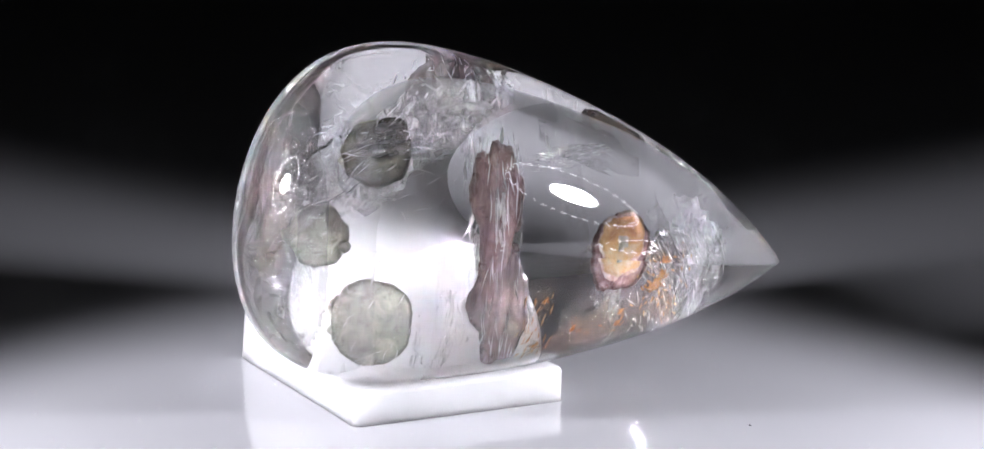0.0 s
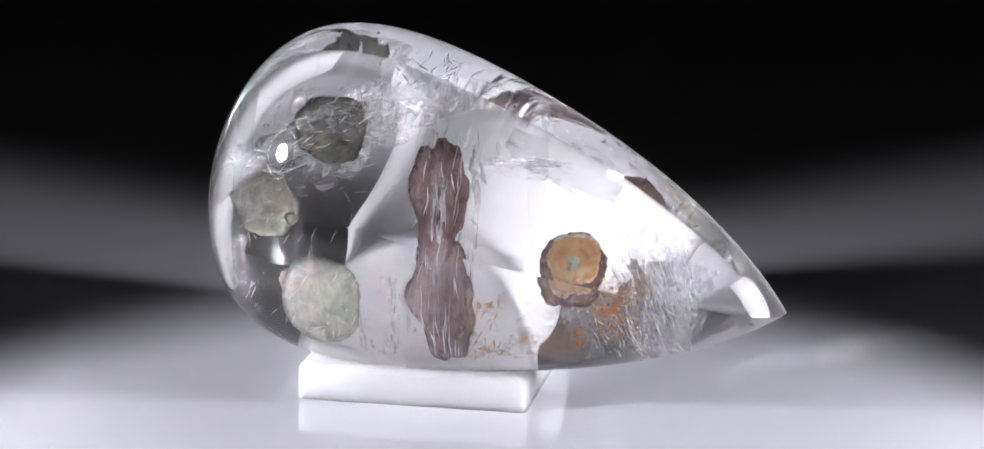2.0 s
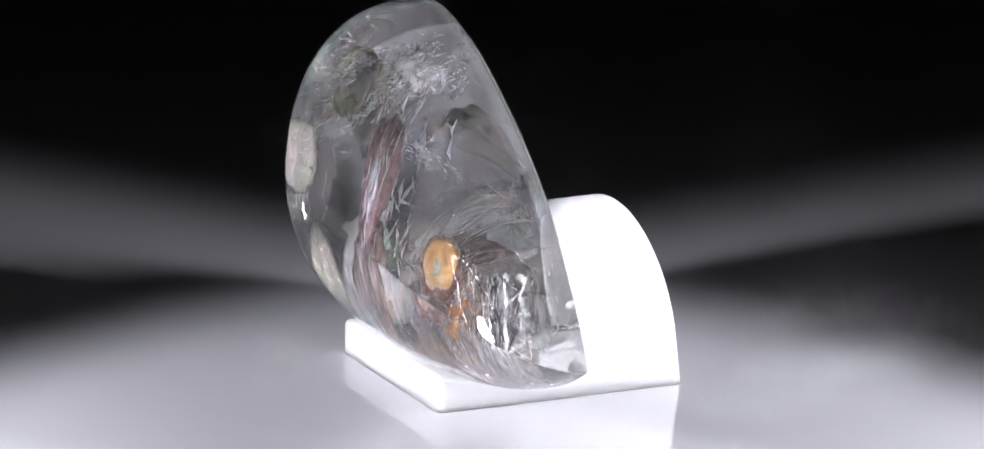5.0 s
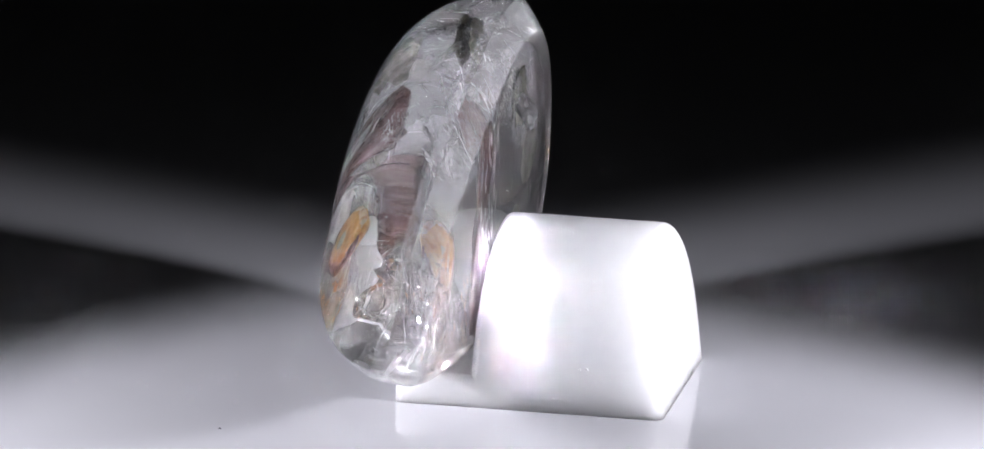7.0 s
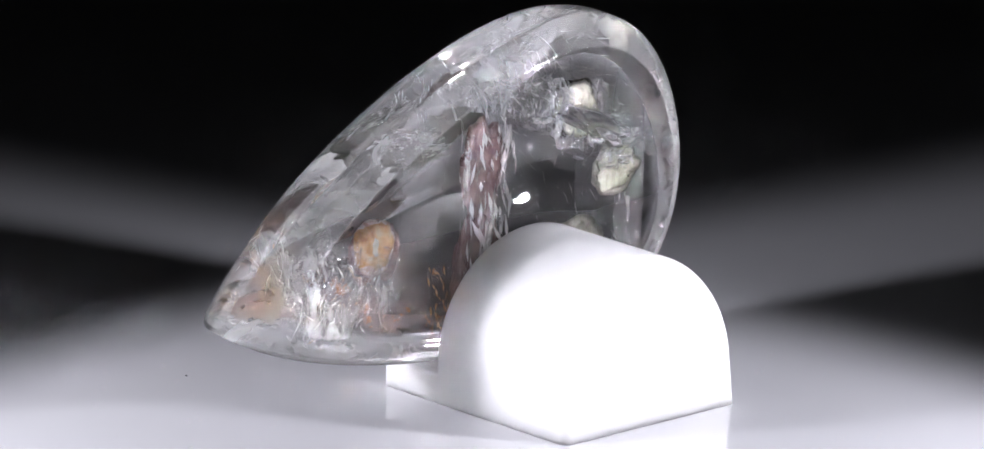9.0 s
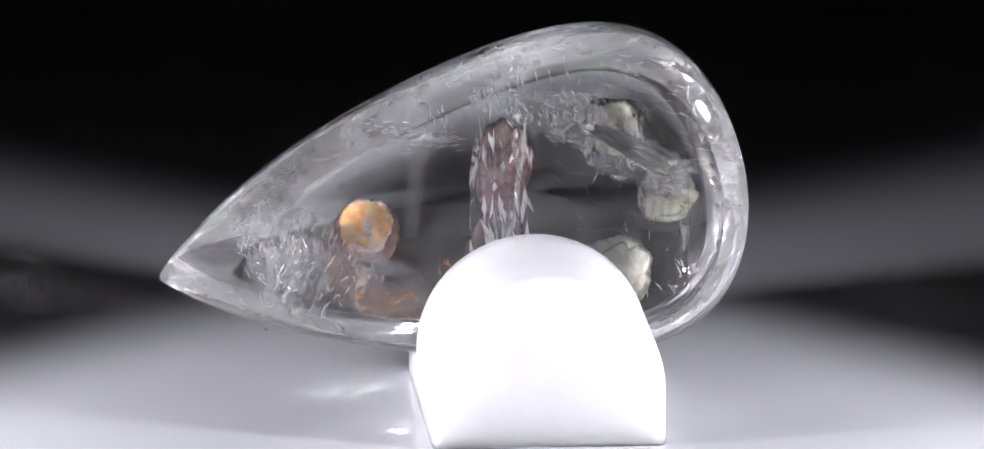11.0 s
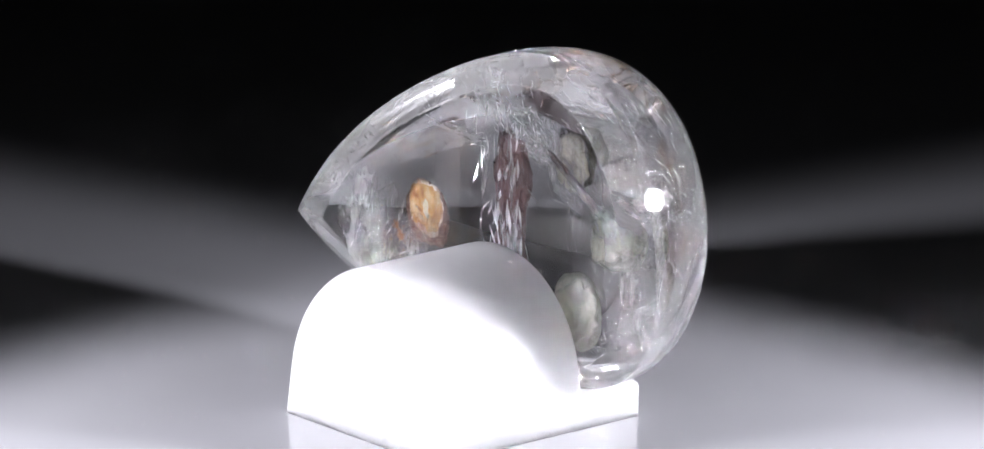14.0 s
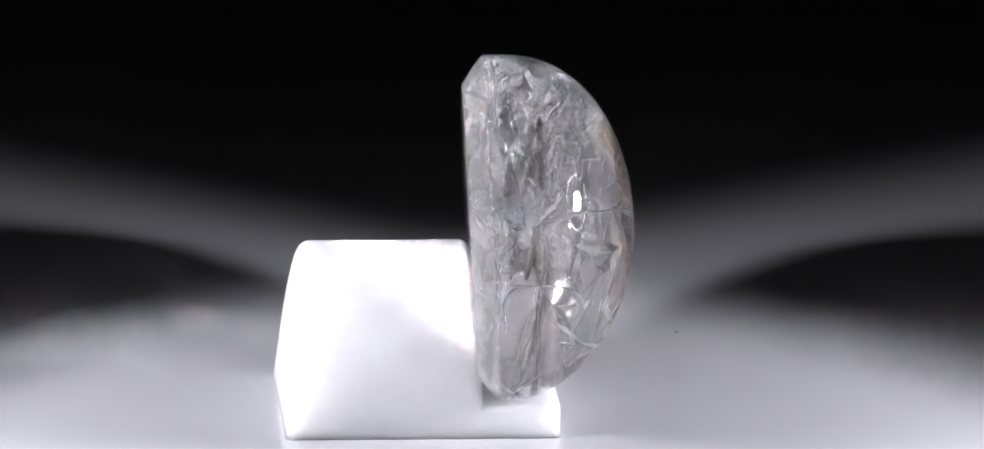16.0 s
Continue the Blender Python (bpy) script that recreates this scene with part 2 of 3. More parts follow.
def crystal():
    bm = bmesh.new()
    n, rings = 192, 30
    out = drop_outline(n)
    cs = (1 - CENTRE) * DROP_LEN
    loops = []

    def loop(r, d):
        loops.append([bm.verts.new(in_drop(cs + r * (s - cs), r * y, d)) for s, y in out])

    def swell(t):
        """One level of the dome, fuller above than below."""
        row = []
        for i, (s, y) in enumerate(out):
            e = 2 / (1.87 + 0.37 * max(math.sin(2 * math.pi * i / n + 0.5), 0) ** 1.2)
            r = math.cos(t) ** e
            row.append(bm.verts.new(in_drop(cs + r * (s - cs), r * y, DOME * math.sin(t) ** e)))
        loops.append(row)
    for r, d in ((INSET, -BACK), (INSET + 0.012, -BACK + 0.06), (0.93, -GIRDLE - 0.75), (0.99, -GIRDLE - 0.12), (1.0, -GIRDLE), (1.0, -GIRDLE * 0.4)):
        loop(r, d)
    for i in range(rings):
        swell(math.pi / 2 * i / rings)
    for a, b in zip(loops, loops[1:]):
        for i in range(n):
            j = (i + 1) % n
            bm.faces.new((a[i], a[j], b[j], b[i]))
    bm.faces.new(loops[0])
    top = bm.verts.new(in_drop(cs, 0, DOME))
    for i in range(n):
        bm.faces.new((loops[-1][i], loops[-1][(i + 1) % n], top))
    bmesh.ops.recalc_face_normals(bm, faces=bm.faces)
    ob = finish("quartz_drop", bm, QUARTZ)
    ob.data.materials.append(FROSTED_BRIGHT)
    ob.data.materials.append(RUBBED)
    for f in ob.data.polygons[:n * 6]:
        f.material_index = 1
    max(ob.data.polygons, key=lambda f: len(f.vertices)).material_index = 2
    ob.data.set_sharp_from_angle(angle=radians(28))
    return tagged(ob, "clear polished quartz drop with mineral inclusions leaning on the white stand", "crystal")


def plate(name, u, v, z, ru, rz, thick, mat, label, seed, tilt=(0, 0, 0), lobes=0.08, stretch=1.0, square=2.0, jag=0.06):
    """A flat mineral plate with a wavy rim and uneven faces."""
    bm = bmesh.new()
    n, rings = 72, 8
    turn = Euler([radians(a) for a in tilt]).to_matrix()
    for side in (1, -1):
        loops = []
        for k in range(rings + 1):
            r = k / rings
            row = []
            for i in range(n):
                a = 2 * math.pi * i / n
                wob = 1 + lobes * noise.noise(Vector((math.cos(a) * 1.8, math.sin(a) * 1.8, seed))) * 2 + jag * noise.noise(Vector((math.cos(a) * 6, math.sin(a) * 6, seed))) + jag * 0.5 * noise.noise(Vector((math.cos(a) * 15, math.sin(a) * 15, seed)))
                k4 = (abs(math.cos(a)) ** square + abs(math.sin(a)) ** square) ** (-1 / square)
                x, y = ru * r * wob * k4 * math.cos(a), rz * r * wob * k4 * math.sin(a)
                d = side * thick * (1 - r ** 4) ** 0.5 + 0.18 * noise.noise(Vector((x * 1.1, y * 1.1 * stretch, seed + side))) * (1 - r * r)
                p = turn @ Vector((x, -d, y))
                row.append(p)
                if k == 0:
                    break
            loops.append([bm.verts.new(local(u, v, z) + p * MM) for p in row])
        for i in range(n):
            bm.faces.new((loops[0][0], loops[1][i], loops[1][(i + 1) % n]))
        for a, b in zip(loops[1:], loops[2:]):
            for i in range(n):
                j = (i + 1) % n
                bm.faces.new((a[i], b[i], b[j], a[j]))
    bmesh.ops.remove_doubles(bm, verts=bm.verts, dist=1e-6)
    bmesh.ops.recalc_face_normals(bm, faces=bm.faces)
    ob = part(name, bm, mat, DROP, label)
    return ob


def veil(name, corner, along, across, mat, label, seed, rough=0.5, nx=36, ny=36, ragged=0.25, torn=1.0):
    """A thin rumpled film, crack or added tone sheet, spanning two directions from a corner, with a torn rim."""
    bm = bmesh.new()
    c, a, b = Vector(corner), Vector(along), Vector(across)
    nrm = a.cross(b).normalized()
    grid = []
    for i in range(nx + 1):
        row = []
        for j in range(ny + 1):
            s, t = i / nx, j / ny
            if j in (0, ny):
                t += (1 if j else -1) * ragged * 0.5 * (noise.noise(Vector((s * 9, seed, j))) - 0.2)
            if i in (0, nx):
                s += (1 if i else -1) * ragged * 0.5 * (noise.noise(Vector((t * 9, seed + 5, i))) - 0.2)
            p = c + a * s + b * t
            p += nrm * rough * 0.45 * (noise.noise(Vector((s * 3, t * 3, seed))) + 0.35 * noise.noise(Vector((s * 11, t * 11, seed))))
            out = torn * ((2 * s - 1) ** 2 + (2 * t - 1) ** 2) - 1.1 - 0.9 * noise.noise(Vector((s * 4, t * 4, seed + 9))) - 0.35 * noise.noise(Vector((s * 14, t * 14, seed + 9)))
            row.append((bm.verts.new(local(*p)), out < 0 and inside(*p, 0.35)))
        grid.append(row)
    for i in range(nx):
        for j in range(ny):
            four = (grid[i][j], grid[i + 1][j], grid[i + 1][j + 1], grid[i][j + 1])
            if all(ok for _, ok in four):
                bm.faces.new([v for v, _ in four])
    bmesh.ops.delete(bm, geom=[v for v in bm.verts if not v.link_faces], context="VERTS")
    ob = part(name, bm, mat, DROP, label)
    return ob


def crack_void(centre, along, across, seed):
    """An open crack: a thin air gap in the quartz, mirror-bright where it is seen at a slant."""
    bm = bmesh.new()
    n, rings = 44, 7
    c, a, b = Vector(centre), Vector(along), Vector(across)
    nrm = a.cross(b).normalized()
    rim = []
    for i in range(n):
        g = 2 * math.pi * i / n
        q = Vector((math.cos(g), math.sin(g), 0))
        rim.append(1 + 0.35 * noise.noise(q * 1.6 + Vector((0, 0, seed * 7.3))) + 0.18 * noise.noise(q * 5 + Vector((0, 0, seed * 3.1))))
    for side in (1, -1):
        loops = []
        for k in range(1, rings + 1):
            row = []
            for i in range(n):
                g, r = 2 * math.pi * i / n, k / rings * rim[i]
                x, y = r * math.cos(g), r * math.sin(g)
                wave = 0.12 * noise.noise(Vector((x * 1.7, y * 1.7, seed))) + 0.03 * noise.noise(Vector((x * 6, y * 6, seed)))
                row.append(bm.verts.new(local(*(c + a * x + b * y + nrm * (wave + side * 0.03 * (1 - (k / rings) ** 2))))))
            loops.append(row)
        middle = bm.verts.new(local(*(c + nrm * (0.12 * noise.noise(Vector((0, 0, seed))) + side * 0.03))))
        for i in range(n):
            j = (i + 1) % n
            bm.faces.new((middle, loops[0][i], loops[0][j]))
            for p, q in zip(loops, loops[1:]):
                bm.faces.new((p[i], q[i], q[j], p[j]))
    bmesh.ops.remove_doubles(bm, verts=bm.verts, dist=1e-7)
    bmesh.ops.recalc_face_normals(bm, faces=bm.faces)
    bmesh.ops.reverse_faces(bm, faces=bm.faces)
    return part("open_crack", bm, VOID_SKIN, DROP, "glinting open crack")


STAND_THING = stand()
SPECK_THING = dust_speck()
DROP = crystal()


def inside(u, v, z, margin=0.6):
    """Whether a place on the turning table lies well within the drop."""
    c, k = math.cos(DROP_YAW), math.sin(DROP_YAW)
    u, v = u * c + v * k, v * c - u * k
    zz, vv = z - LEDGE_Z, v - DROP_V
    w = zz * math.cos(DROP_LEAN) - vv * math.sin(DROP_LEAN)
    d = zz * math.sin(DROP_LEAN) + vv * math.cos(DROP_LEAN)
    c, k = math.cos(DROP_TURN), math.sin(DROP_TURN)
    s, n = -(u - TIP_U) * c + (w - TIP_W) * k, (u - TIP_U) * k + (w - TIP_W) * c
    if d < -BACK + margin * 0.5:
        return False
    lift = min(max(d, 0) / (DOME - margin), 1)
    r = math.sqrt(1 - lift * lift) * 0.97 - margin / 11
    if r < 0.02:
        return False
    cs = (1 - CENTRE) * DROP_LEN
    x = 1 - (cs + (s - cs) / r) / DROP_LEN
    if not 0 < x < 1:
        return False
    b = ((1 - x) ** 2, 2 * x * (1 - x), x * x)
    side = UPPER if n > 0 else LOWER
    return abs(n / r) < abs(math.sqrt(x) * (1 - x) ** 0.94 * sum(p * q for p, q in zip(b, side)))


def needles(name, count, box, way, spread, length, width, mat, label, seed):
    """Hair cracks: thin slivers scattered through a box, all lying roughly one way."""
    bm = bmesh.new()
    rnd = random.Random(seed)
    for _ in range(count):
        c = Vector([rnd.uniform(a, b) for a, b in box])
        d = (Vector(way) + Vector([rnd.gauss(0, spread) for _ in range(3)])).normalized()
        l, w = rnd.uniform(0.3, 1.0) * length, rnd.uniform(0.4, 1.0) * width
        side = d.cross(Vector((rnd.gauss(0, 0.4), 1, rnd.gauss(0, 0.4)))).normalized() * w
        bow = Vector([rnd.gauss(0, 0.04) * l for _ in range(3)])
        pts = [c - d * l / 2, c + side + bow, c + d * l / 2, c - side + bow * 0.8]
        if not all(inside(*p) for p in pts):
            continue
        out = c + bow + side.cross(d).normalized() * w * 0.6
        v = [bm.verts.new(local(*p)) for p in (*pts, out)]
        for i in range(4):
            bm.faces.new((v[i], v[(i + 1) % 4], v[4]))
        bm.faces.new((v[3], v[2], v[1], v[0]))
    return part(name, bm, mat, DROP, label, smooth=False)


SILVER = mineral_material("silver_crack", (0.85, 0.85, 0.86), (0.92, 0.92, 0.93), (0.97, 0.97, 0.97), 900, 0.0, 0.35)
plate("mica_disc", -9.3, 2.6, 18.4, 2.15, 2.05, 0.22, PYRITE_DARK, "dark olive mineral disc", 1.3, square=2.2, jag=0.03)
plate("mica_disc", -13.0, 2.6, 13.6, 1.95, 2.0, 0.22, PYRITE, "pale grey-green mineral disc", 4.1, square=2.1, jag=0.03)
plate("mica_disc", -9.6, 2.5, 8.1, 2.55, 2.75, 0.25, PYRITE, "pale grey-green mineral disc", 7.7, square=2.0, jag=0.04, lobes=0.05)
plate("mica_flake", -9.3, 1.95, 18.4, 1.9, 1.8, 0.15, MICA_BACK, "pale flake behind the dark disc", 15.1, (10, 0, 0), lobes=0.16, square=2.0, jag=0.14)
plate("mica_flake", -12.9, 2.1, 13.7, 1.85, 1.6, 0.12, MICA_BACK, "pale flake behind the disc", 17.3, (10, 14, 0), lobes=0.18, square=2.0, jag=0.14)
plate("mica_flake", -9.8, 1.9, 8.3, 2.1, 2.2, 0.12, MICA_BACK, "pale flake behind the disc", 19.6, (10, -20, 0), lobes=0.18, square=2.0, jag=0.14)
plate("bubble", -11.4, 2.8, 12.9, 0.4, 0.4, 0.25, PYRITE, "small pale round grain", 5.5)
plate("hematite_blade", -1.9, 4.2, 14.8, 2.05, 4.0, 0.45, HEMATITE, "red-brown lobed mineral blade", 5.7, (0, -4, 0), 0.16, square=2.3, jag=0.07)
plate("hematite_blade", -1.4, 4.0, 8.6, 2.2, 3.7, 0.5, HEMATITE, "red-brown lobed mineral blade", 6.2, (0, -10, 0), 0.16, square=2.2, jag=0.07)
plate("goethite_disc", 7.4, 4.6, 11.2, 1.8, 1.75, 0.4, GOETHITE, "orange mineral disc with a grey middle", 9.4, square=2.6)
plate("pale_ring", 7.35, 4.6, 11.15, 1.95, 1.9, 0.28, PALE_RUST, "pale crackled ring round the orange disc", 9.9, square=2.5)
plate("grey_core", 7.4, 4.65, 11.2, 0.52, 0.85, 0.42, GREY_CORE, "grey middle of the orange disc", 8.8, square=2.8, lobes=0.2)
plate("rust_rim", 7.25, 4.6, 10.85, 2.25, 2.2, 0.2, RUST, "dark red rim behind the orange disc", 3.9, square=2.4)
veil("silver_veil", (-2.4, 4.75, 10.5), (1.3, 0, 0), (0.1, -0.1, 9.4), VEIL_STREAK, "silvery streaked crack film", 8.0, 0.60, ragged=0.8, torn=1.5)
veil("silver_veil", (-3.0, 3.3, 6.0), (2.8, 0, 0), (0.2, 0, 14.5), VEIL_STREAK, "silvery streaked crack film", 1.0, 1.20, ragged=0.8, torn=1.5)
veil("white_veil", (9.8, 3.6, 5.6), (6.6, 0, 1.6), (-1.0, 1.4, 6.2), VEIL, "white frayed film of crack or refracted table", 2.0, 0.8)
veil("white_veil", (11.0, 2.4, 5.2), (4.6, 0.4, 1.0), (0.4, 0.2, 6.4), VEIL_FINE, "white frayed film of crack or refracted table", 12.0, 0.9)
veil("rust_film", (1.2, 3.8, 4.4), (9.5, 0.4, 1.5), (0, 0.8, 2.6), VEIL_RUST, "orange rust-stained crack film", 3.0, 0.5)
veil("crack_plane", (-7.5, 0.9, 20.4), (-8.6, 0.6, -5.5), (-3.0, 3.4, -2.8), VEIL_PLANE, "bright flat crack plane", 4.0, 0.04, ragged=0.06, torn=0.15)
veil("crack_plane", (-11.5, 1.0, 16.0), (4.0, 0.8, 3.0), (1.0, 3.0, -0.6), VEIL_FACET, "bright flat crack plane", 61.0, 0.1, ragged=0.6)
veil("crack_plane", (-4.2, 1.0, 17.5), (0.4, 5.0, 0.2), (1.5, 0.2, 4.4), VEIL_FACET, "bright flat crack plane", 67.0, 0.15, ragged=0.7)
veil("crack_plane", (2.0, 0.6, 18.6), (8.0, 0.2, -3.6), (-0.6, 2.2, -1.4), VEIL_FACET, "bright flat crack plane", 71.0, 0.15, ragged=0.5)
veil("crackle_film", (0.5, 4.0, 16.2), (6.5, 0, -0.3), (0.2, 0.2, 1.6), VEIL_FINE, "thin crackled film", 14.0, 0.2)
veil("milky_wisp", (-16.0, 0.6, 15.5), (10.0, 0.3, 6.2), (3.2, 1.6, -3.0), VEIL_FINE, "milky wispy veil", 21.0, 0.9)
veil("milky_wisp", (-12.5, 1.6, 20.5), (12.0, 0.2, 1.2), (0.8, 3.4, -2.2), VEIL_FINE, "milky wispy veil", 25.0, 0.7)
veil("haze_sheet", (3.5, 2.6, 4.2), (13.0, 0.3, 2.2), (-0.5, 0.6, 5.0), VEIL_HAZE, "soft grey haze sheet", 39.0, 0.2)
# Added sheets: their grey stands in for table light refracted by the quartz.
veil("tone_sheet", (-14.6, -0.6, 4.0), (-0.4, 7.8, 0.4), (0.6, -0.6, 19.0), VEIL_SMOOTH, "added smooth grey sheet for refracted light", 47.0, 0.1, torn=0.3)
veil("tone_sheet", (-11.2, -0.6, 4.0), (-0.3, 7.4, 0.2), (0.8, -0.4, 19.0), VEIL_THIN, "added smooth grey sheet for refracted light", 57.0, 0.1, torn=0.3)
# This sheet and the next are added to brighten the view from the tip.
veil("tone_sheet", (11.6, -0.6, 4.4), (0.3, 6.0, 0.3), (-0.8, -0.2, 7.6), VEIL_WARM, "added smooth warm grey sheet for refracted light", 73.0, 0.15, torn=0.6)
veil("tone_sheet", (4.4, -0.6, 10.5), (0.3, 6.6, 0.3), (-0.9, -0.3, 9.5), VEIL_THIN, "added smooth grey sheet for refracted light", 75.0, 0.15, torn=0.6)
crack_void((-10.2, 0.9, 17.2), (2.9, 0.1, 1.65), (0.6, 1.2, -0.9), 1)
crack_void((11.6, 2.0, 8.0), (1.2, 1.9, 0.3), (-0.8, 0.3, 2.4), 3)
veil("brown_dust", (1.6, 2.4, 5.6), (9.4, 0.2, 0.8), (0.6, 0.4, 5.0), VEIL_BROWN, "dusty brown crack film", 59.0, 0.2, nx=48, ny=36)
veil("rust_film", (8.6, 4.7, 5.6), (4.6, -0.2, 1.2), (-0.8, 0.2, 4.6), VEIL_RUST, "orange rust-stained crack film", 33.0, 0.5)
veil("rust_film", (-0.2, 4.4, 4.4), (2.0, 0.1, 0.2), (0.8, 0.2, 4.4), VEIL_RUST, "orange rust-stained crack film", 35.0, 0.4)
needles("rust_needles", 40, ((-0.2, 2.6), (4.2, 5.0), (4.6, 9.0)), (0.4, 0, 1), 0.3, 1.0, 0.09, GOETHITE, "short orange rust needles", 11)
needles("rust_needles", 40, ((8.4, 13.0), (4.2, 5.2), (5.2, 9.6)), (-0.3, 0, 1), 0.5, 0.6, 0.07, GOETHITE, "short orange rust needles", 12)
# No crack here: white film painted where the bright table shows refracted.
veil("white_veil", (-7.4, 3.0, 4.8), (3.8, 0.3, -0.2), (0.3, 0.5, 5.4), VEIL, "white frayed film of crack or refracted table", 81.0, 0.5)
veil("silver_veil", (-0.5, 1.6, 9.0), (1.2, 0.1, 0), (-0.2, 1.6, 9.6), VEIL_STREAK, "silvery streaked crack film", 83.0, 0.3, ragged=0.8, torn=1.5)
veil("silver_veil", (-3.7, 1.6, 10.0), (1.1, -0.1, 0), (0.3, 1.7, 10.0), VEIL_STREAK, "silvery streaked crack film", 85.0, 0.3, ragged=0.8, torn=1.5)
needles("crackle_lines", 46, ((0.4, 7.4), (4.3, 4.8), (16.4, 17.8)), (1, 0, -0.08), 0.12, 0.9, 0.035, SILVER, "short level crackle lines", 13)
needles("crackle_lines", 16, ((1.8, 3.2), (4.3, 4.8), (16.0, 18.6)), (0, 0, 1), 0.1, 1.0, 0.03, SILVER, "short upright crackle lines", 14)
veil("white_veil", (-15.5, 1.0, 15.5), (8.5, 0.2, 6.5), (2.6, 0.8, -3.4), VEIL, "white frayed film of crack or refracted table", 91.0, 0.4)
veil("white_veil", (-9.0, 0.8, 20.2), (9.5, 0.2, 1.4), (0.2, 1.4, -2.4), VEIL, "white frayed film of crack or refracted table", 93.0, 0.4)
veil("white_veil", (-15.6, 1.4, 7.5), (2.6, 0.2, -1.4), (0.2, 1.2, 5.4), VEIL, "white frayed film of crack or refracted table", 95.0, 0.5)
veil("white_veil", (7.4, 1.0, 4.2), (9.4, 0.3, 2.6), (-2.2, 1.4, 6.8), VEIL_FROST, "white frosty crack film", 97.0, 0.2, nx=60, ny=60, ragged=0.6)
veil("white_veil", (-13.5, 0.5, 16.8), (3.4, 2.4, 1.5), (1.5, 0.1, 3.2), VEIL, "white frayed film of crack or refracted table", 105.0, 0.3, ragged=0.6)
veil("white_veil", (-6.8, 0.5, 18.6), (-3.0, 2.2, -0.8), (0.8, 0.0, 2.8), VEIL, "white frayed film of crack or refracted table", 107.0, 0.3, ragged=0.6)
veil("silver_veil", (-3.9, 1.4, 9.0), (1.3, 1.3, 0), (0.3, 0, 10.5), VEIL_STREAK, "silvery streaked crack film", 109.0, 0.60, ragged=0.8, torn=1.5)
veil("silver_veil", (0.7, 1.4, 7.5), (-1.3, 1.3, 0), (-0.3, 0, 11.0), VEIL_STREAK, "silvery streaked crack film", 111.0, 0.60, ragged=0.8, torn=1.5)
needles("bright_flakes", 46, ((-3.8, 0.6), (1.0, 3.2), (8.0, 20.5)), (0.05, 0.16, 1), 0.3, 2.2, 0.2, SILVER, "bright upright flakes beside the blade", 21)
needles("bright_flakes", 34, ((8.5, 15.0), (0.8, 3.0), (5.5, 11.0)), (-0.6, 0.3, 1), 0.6, 1.2, 0.06, SILVER, "bright scattered flakes by the tip", 23)
needles("bright_flakes", 70, ((-7.0, -2.0), (0.0, 1.2), (19.0, 22.6)), (0.5, 0.2, 1), 0.7, 1.0, 0.07, SILVER, "bright scattered flakes by the rim", 25)
needles("hair_cracks", 52, ((-3.0, -0.2), (4.5, 5.2), (5.0, 19.0)), (0.02, 0, 1), 0.12, 3.2, 0.05, SILVER, "bright upright hair cracks", 3)
needles("hair_cracks", 80, ((8.8, 15.8), (3.0, 5.4), (5.2, 11.0)), (-0.45, 0, 1), 0.25, 1.5, 0.035, SILVER, "bright slanting hair cracks", 4)
needles("hair_cracks", 110, ((-16.0, -5.0), (2.0, 5.5), (14.5, 22.5)), (1, 0, 0.45), 0.4, 1.5, 0.03, SILVER, "fine scattered hair cracks", 5)
needles("hair_cracks", 50, ((-15.0, -7.0), (3.0, 5.0), (5.0, 15.0)), (0.4, 0, 1), 0.5, 1.3, 0.035, SILVER, "fine scattered hair cracks", 6)
needles("specks", 160, ((-15.0, 12.0), (1.5, 5.5), (6.0, 20.0)), (0, 0, 1), 1.5, 0.16, 0.04, SILVER, "tiny bright specks", 7)


# ---- lamps beside the table ----
GLOW = material("cool_white_led")[0]
GLOW.node_tree.nodes["Principled BSDF"].inputs["Emission Color"].default_value = (0.95, 0.94, 1, 1)
GLOW.node_tree.nodes["Principled BSDF"].inputs["Emission Strength"].default_value = 8.5
SHELL = mineral_material("black_lamp_enamel", (0.015, 0.015, 0.016), (0.02, 0.02, 0.022), (0.03, 0.03, 0.03), 60, 0.0, 0.35, 0.00001)


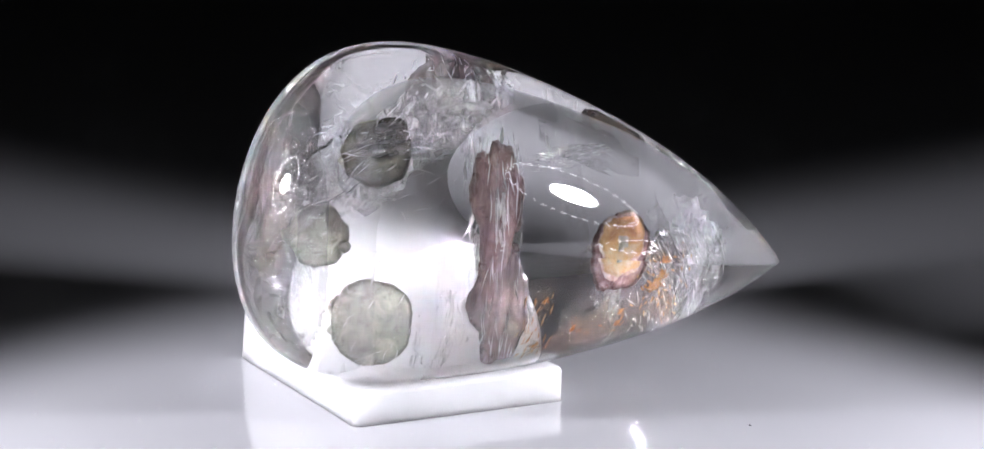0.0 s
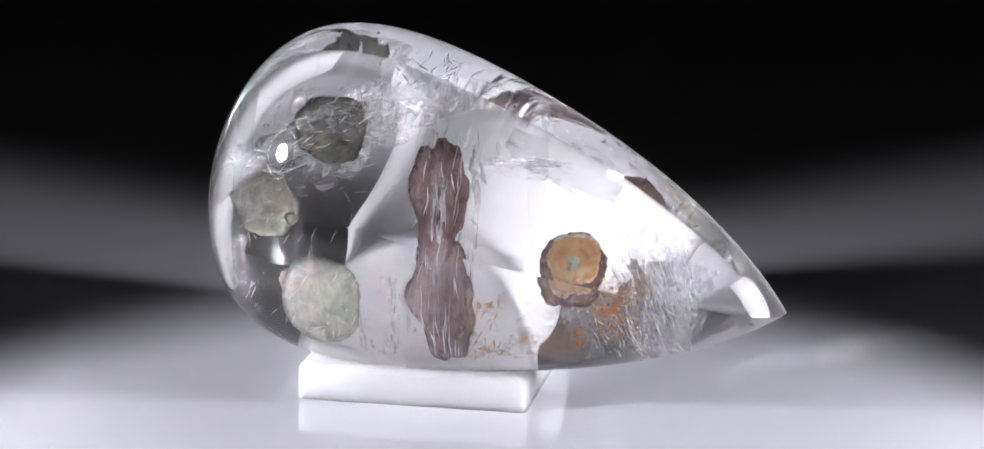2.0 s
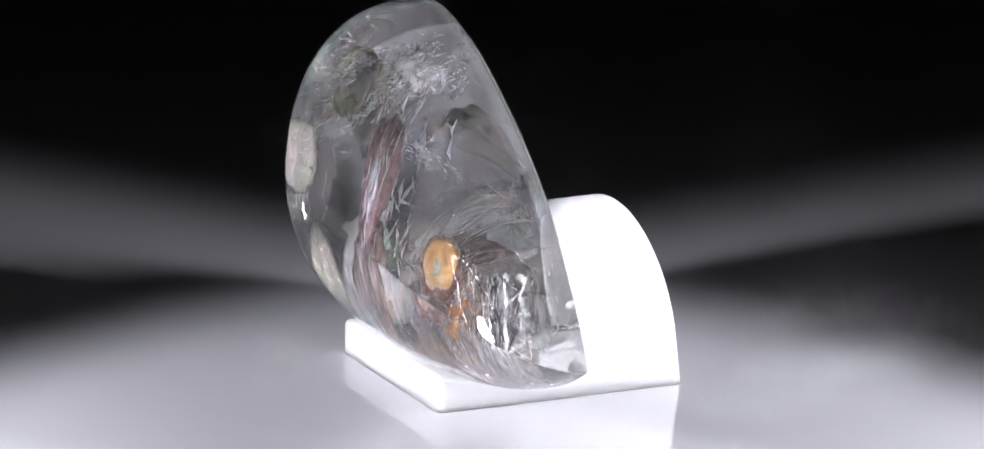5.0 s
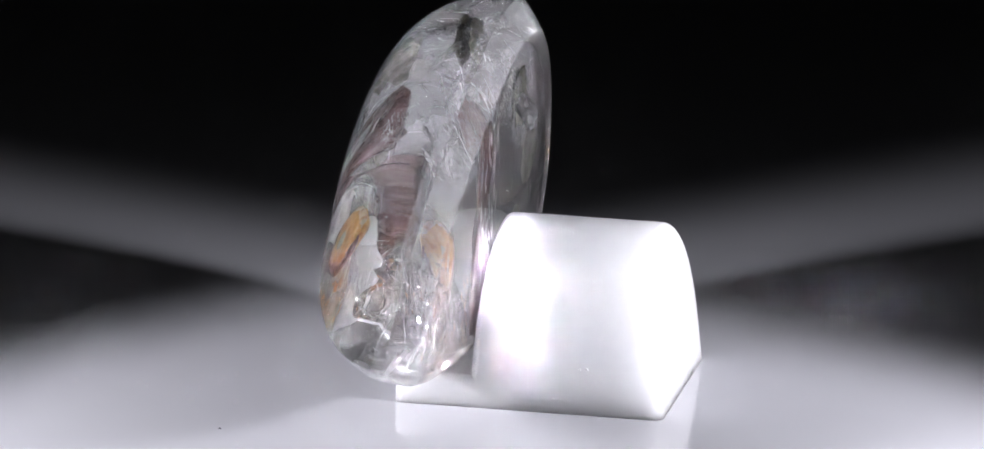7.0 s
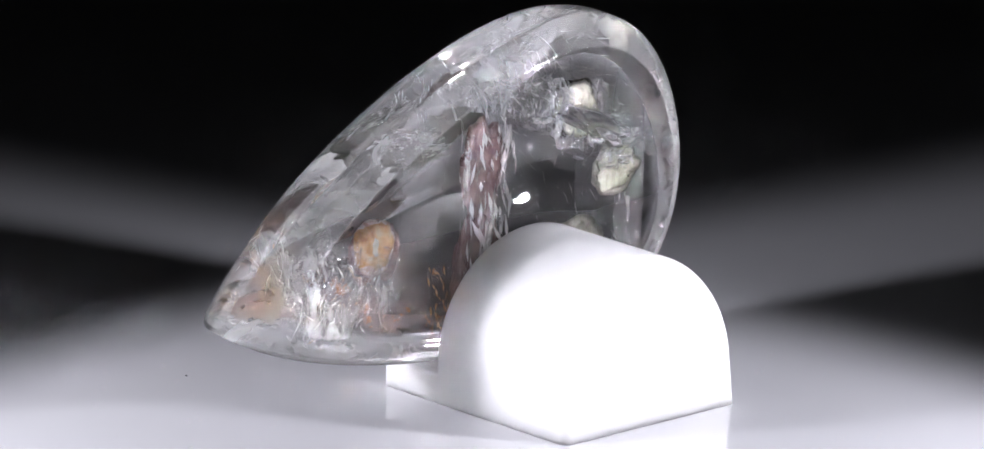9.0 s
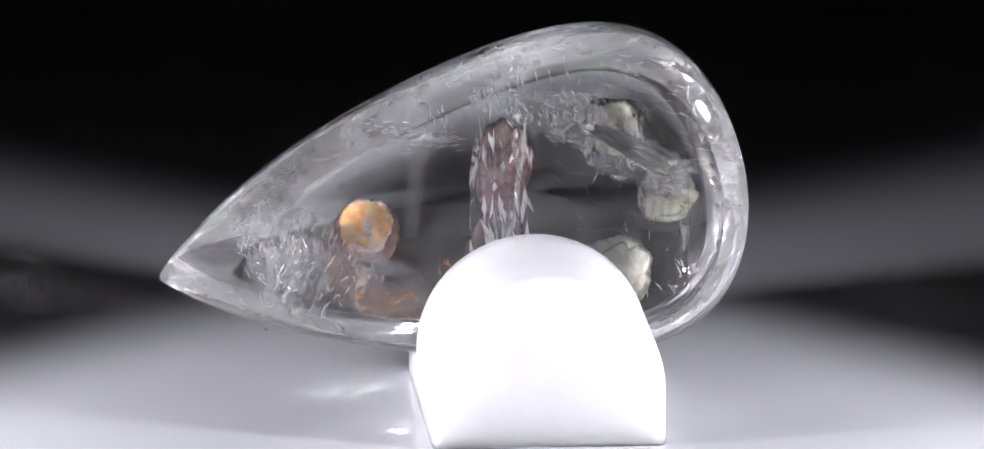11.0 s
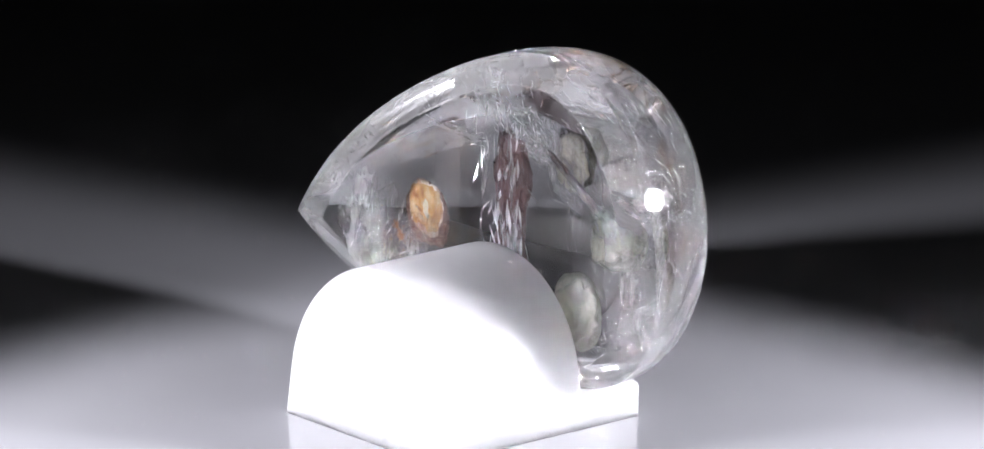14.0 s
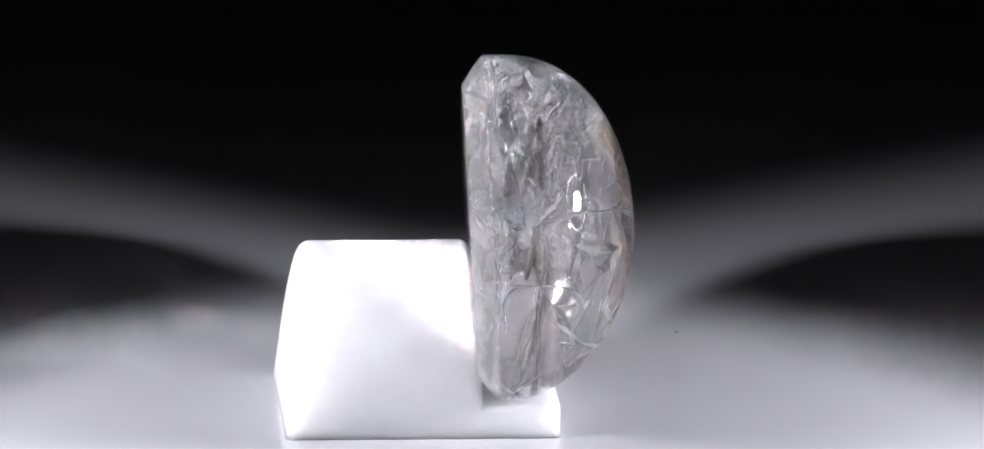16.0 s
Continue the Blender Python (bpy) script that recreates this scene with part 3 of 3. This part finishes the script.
def lathe(bm, prof, n=48):
    rings = [[bm.verts.new((r * math.cos(2 * math.pi * i / n), r * math.sin(2 * math.pi * i / n), z)) for i in range(n)] for r, z in prof]
    for a, b in zip(rings, rings[1:]):
        for i in range(n):
            j = (i + 1) % n
            bm.faces.new((a[i], a[j], b[j], b[i]))
    return rings


def ring_lamp(m):
    """A small spot lamp with a ring of diodes round its lens, on a bent foot."""
    base = new("spot_lamp")
    base.matrix_world = m
    tagged(base, "small black spot lamp with a ring of white diodes", "lamp", "lamps beside the table")
    bm = bmesh.new()
    rings = lathe(bm, [(0.0105, 0.005), (0.0107, 0.003), (0.021, 0.003), (0.0225, -0.008), (0.0245, -0.008), (0.0245, 0.012), (0.014, 0.04), (0.012, 0.045)])
    bm.faces.new(rings[-1])
    bmesh.ops.recalc_face_normals(bm, faces=bm.faces)
    part("housing", bm, SHELL, base)
    for k in range(36):
        a = 2 * math.pi * k / 36
        bm = bmesh.new()
        bmesh.ops.create_circle(bm, cap_ends=True, segments=12, radius=0.0010, matrix=Matrix.Translation((0.0185 * math.cos(a), 0.0185 * math.sin(a), 0.0026)))
        part("diode", bm, GLOW, base)
    bm = bmesh.new()
    foot = m.inverted() @ Vector((m.translation.x * 1.3, m.translation.y * 1.3, 0.004))
    head = Vector((0, 0, 0.035))
    for p, q, r in ((head, foot, 0.004), (foot, foot + m.to_3x3().inverted() @ Vector((0, 0, -0.004)), 0.022)):
        d = (q - p)
        rot = d.to_track_quat("Z", "Y").to_matrix().to_4x4()
        bmesh.ops.create_cone(bm, cap_ends=True, segments=24, radius1=r, radius2=r, depth=d.length, matrix=Matrix.Translation((p + q) / 2) @ rot)
    part("foot", bm, SHELL, base)
    return base


for pose_of_lamp in LAMP_POSES.values():
    ring_lamp(pose_of_lamp)


# ---- turning ----
def motions():
    for thing in (STAND_THING, DROP, SPECK_THING):
        rows = []
        for k in range(33):
            t = k * 0.5
            rows.append((t, pose(AXIS, 0, 0, 0, 0, -18.25 * (t - 1.458))))
        walk(thing, rows)


motions()
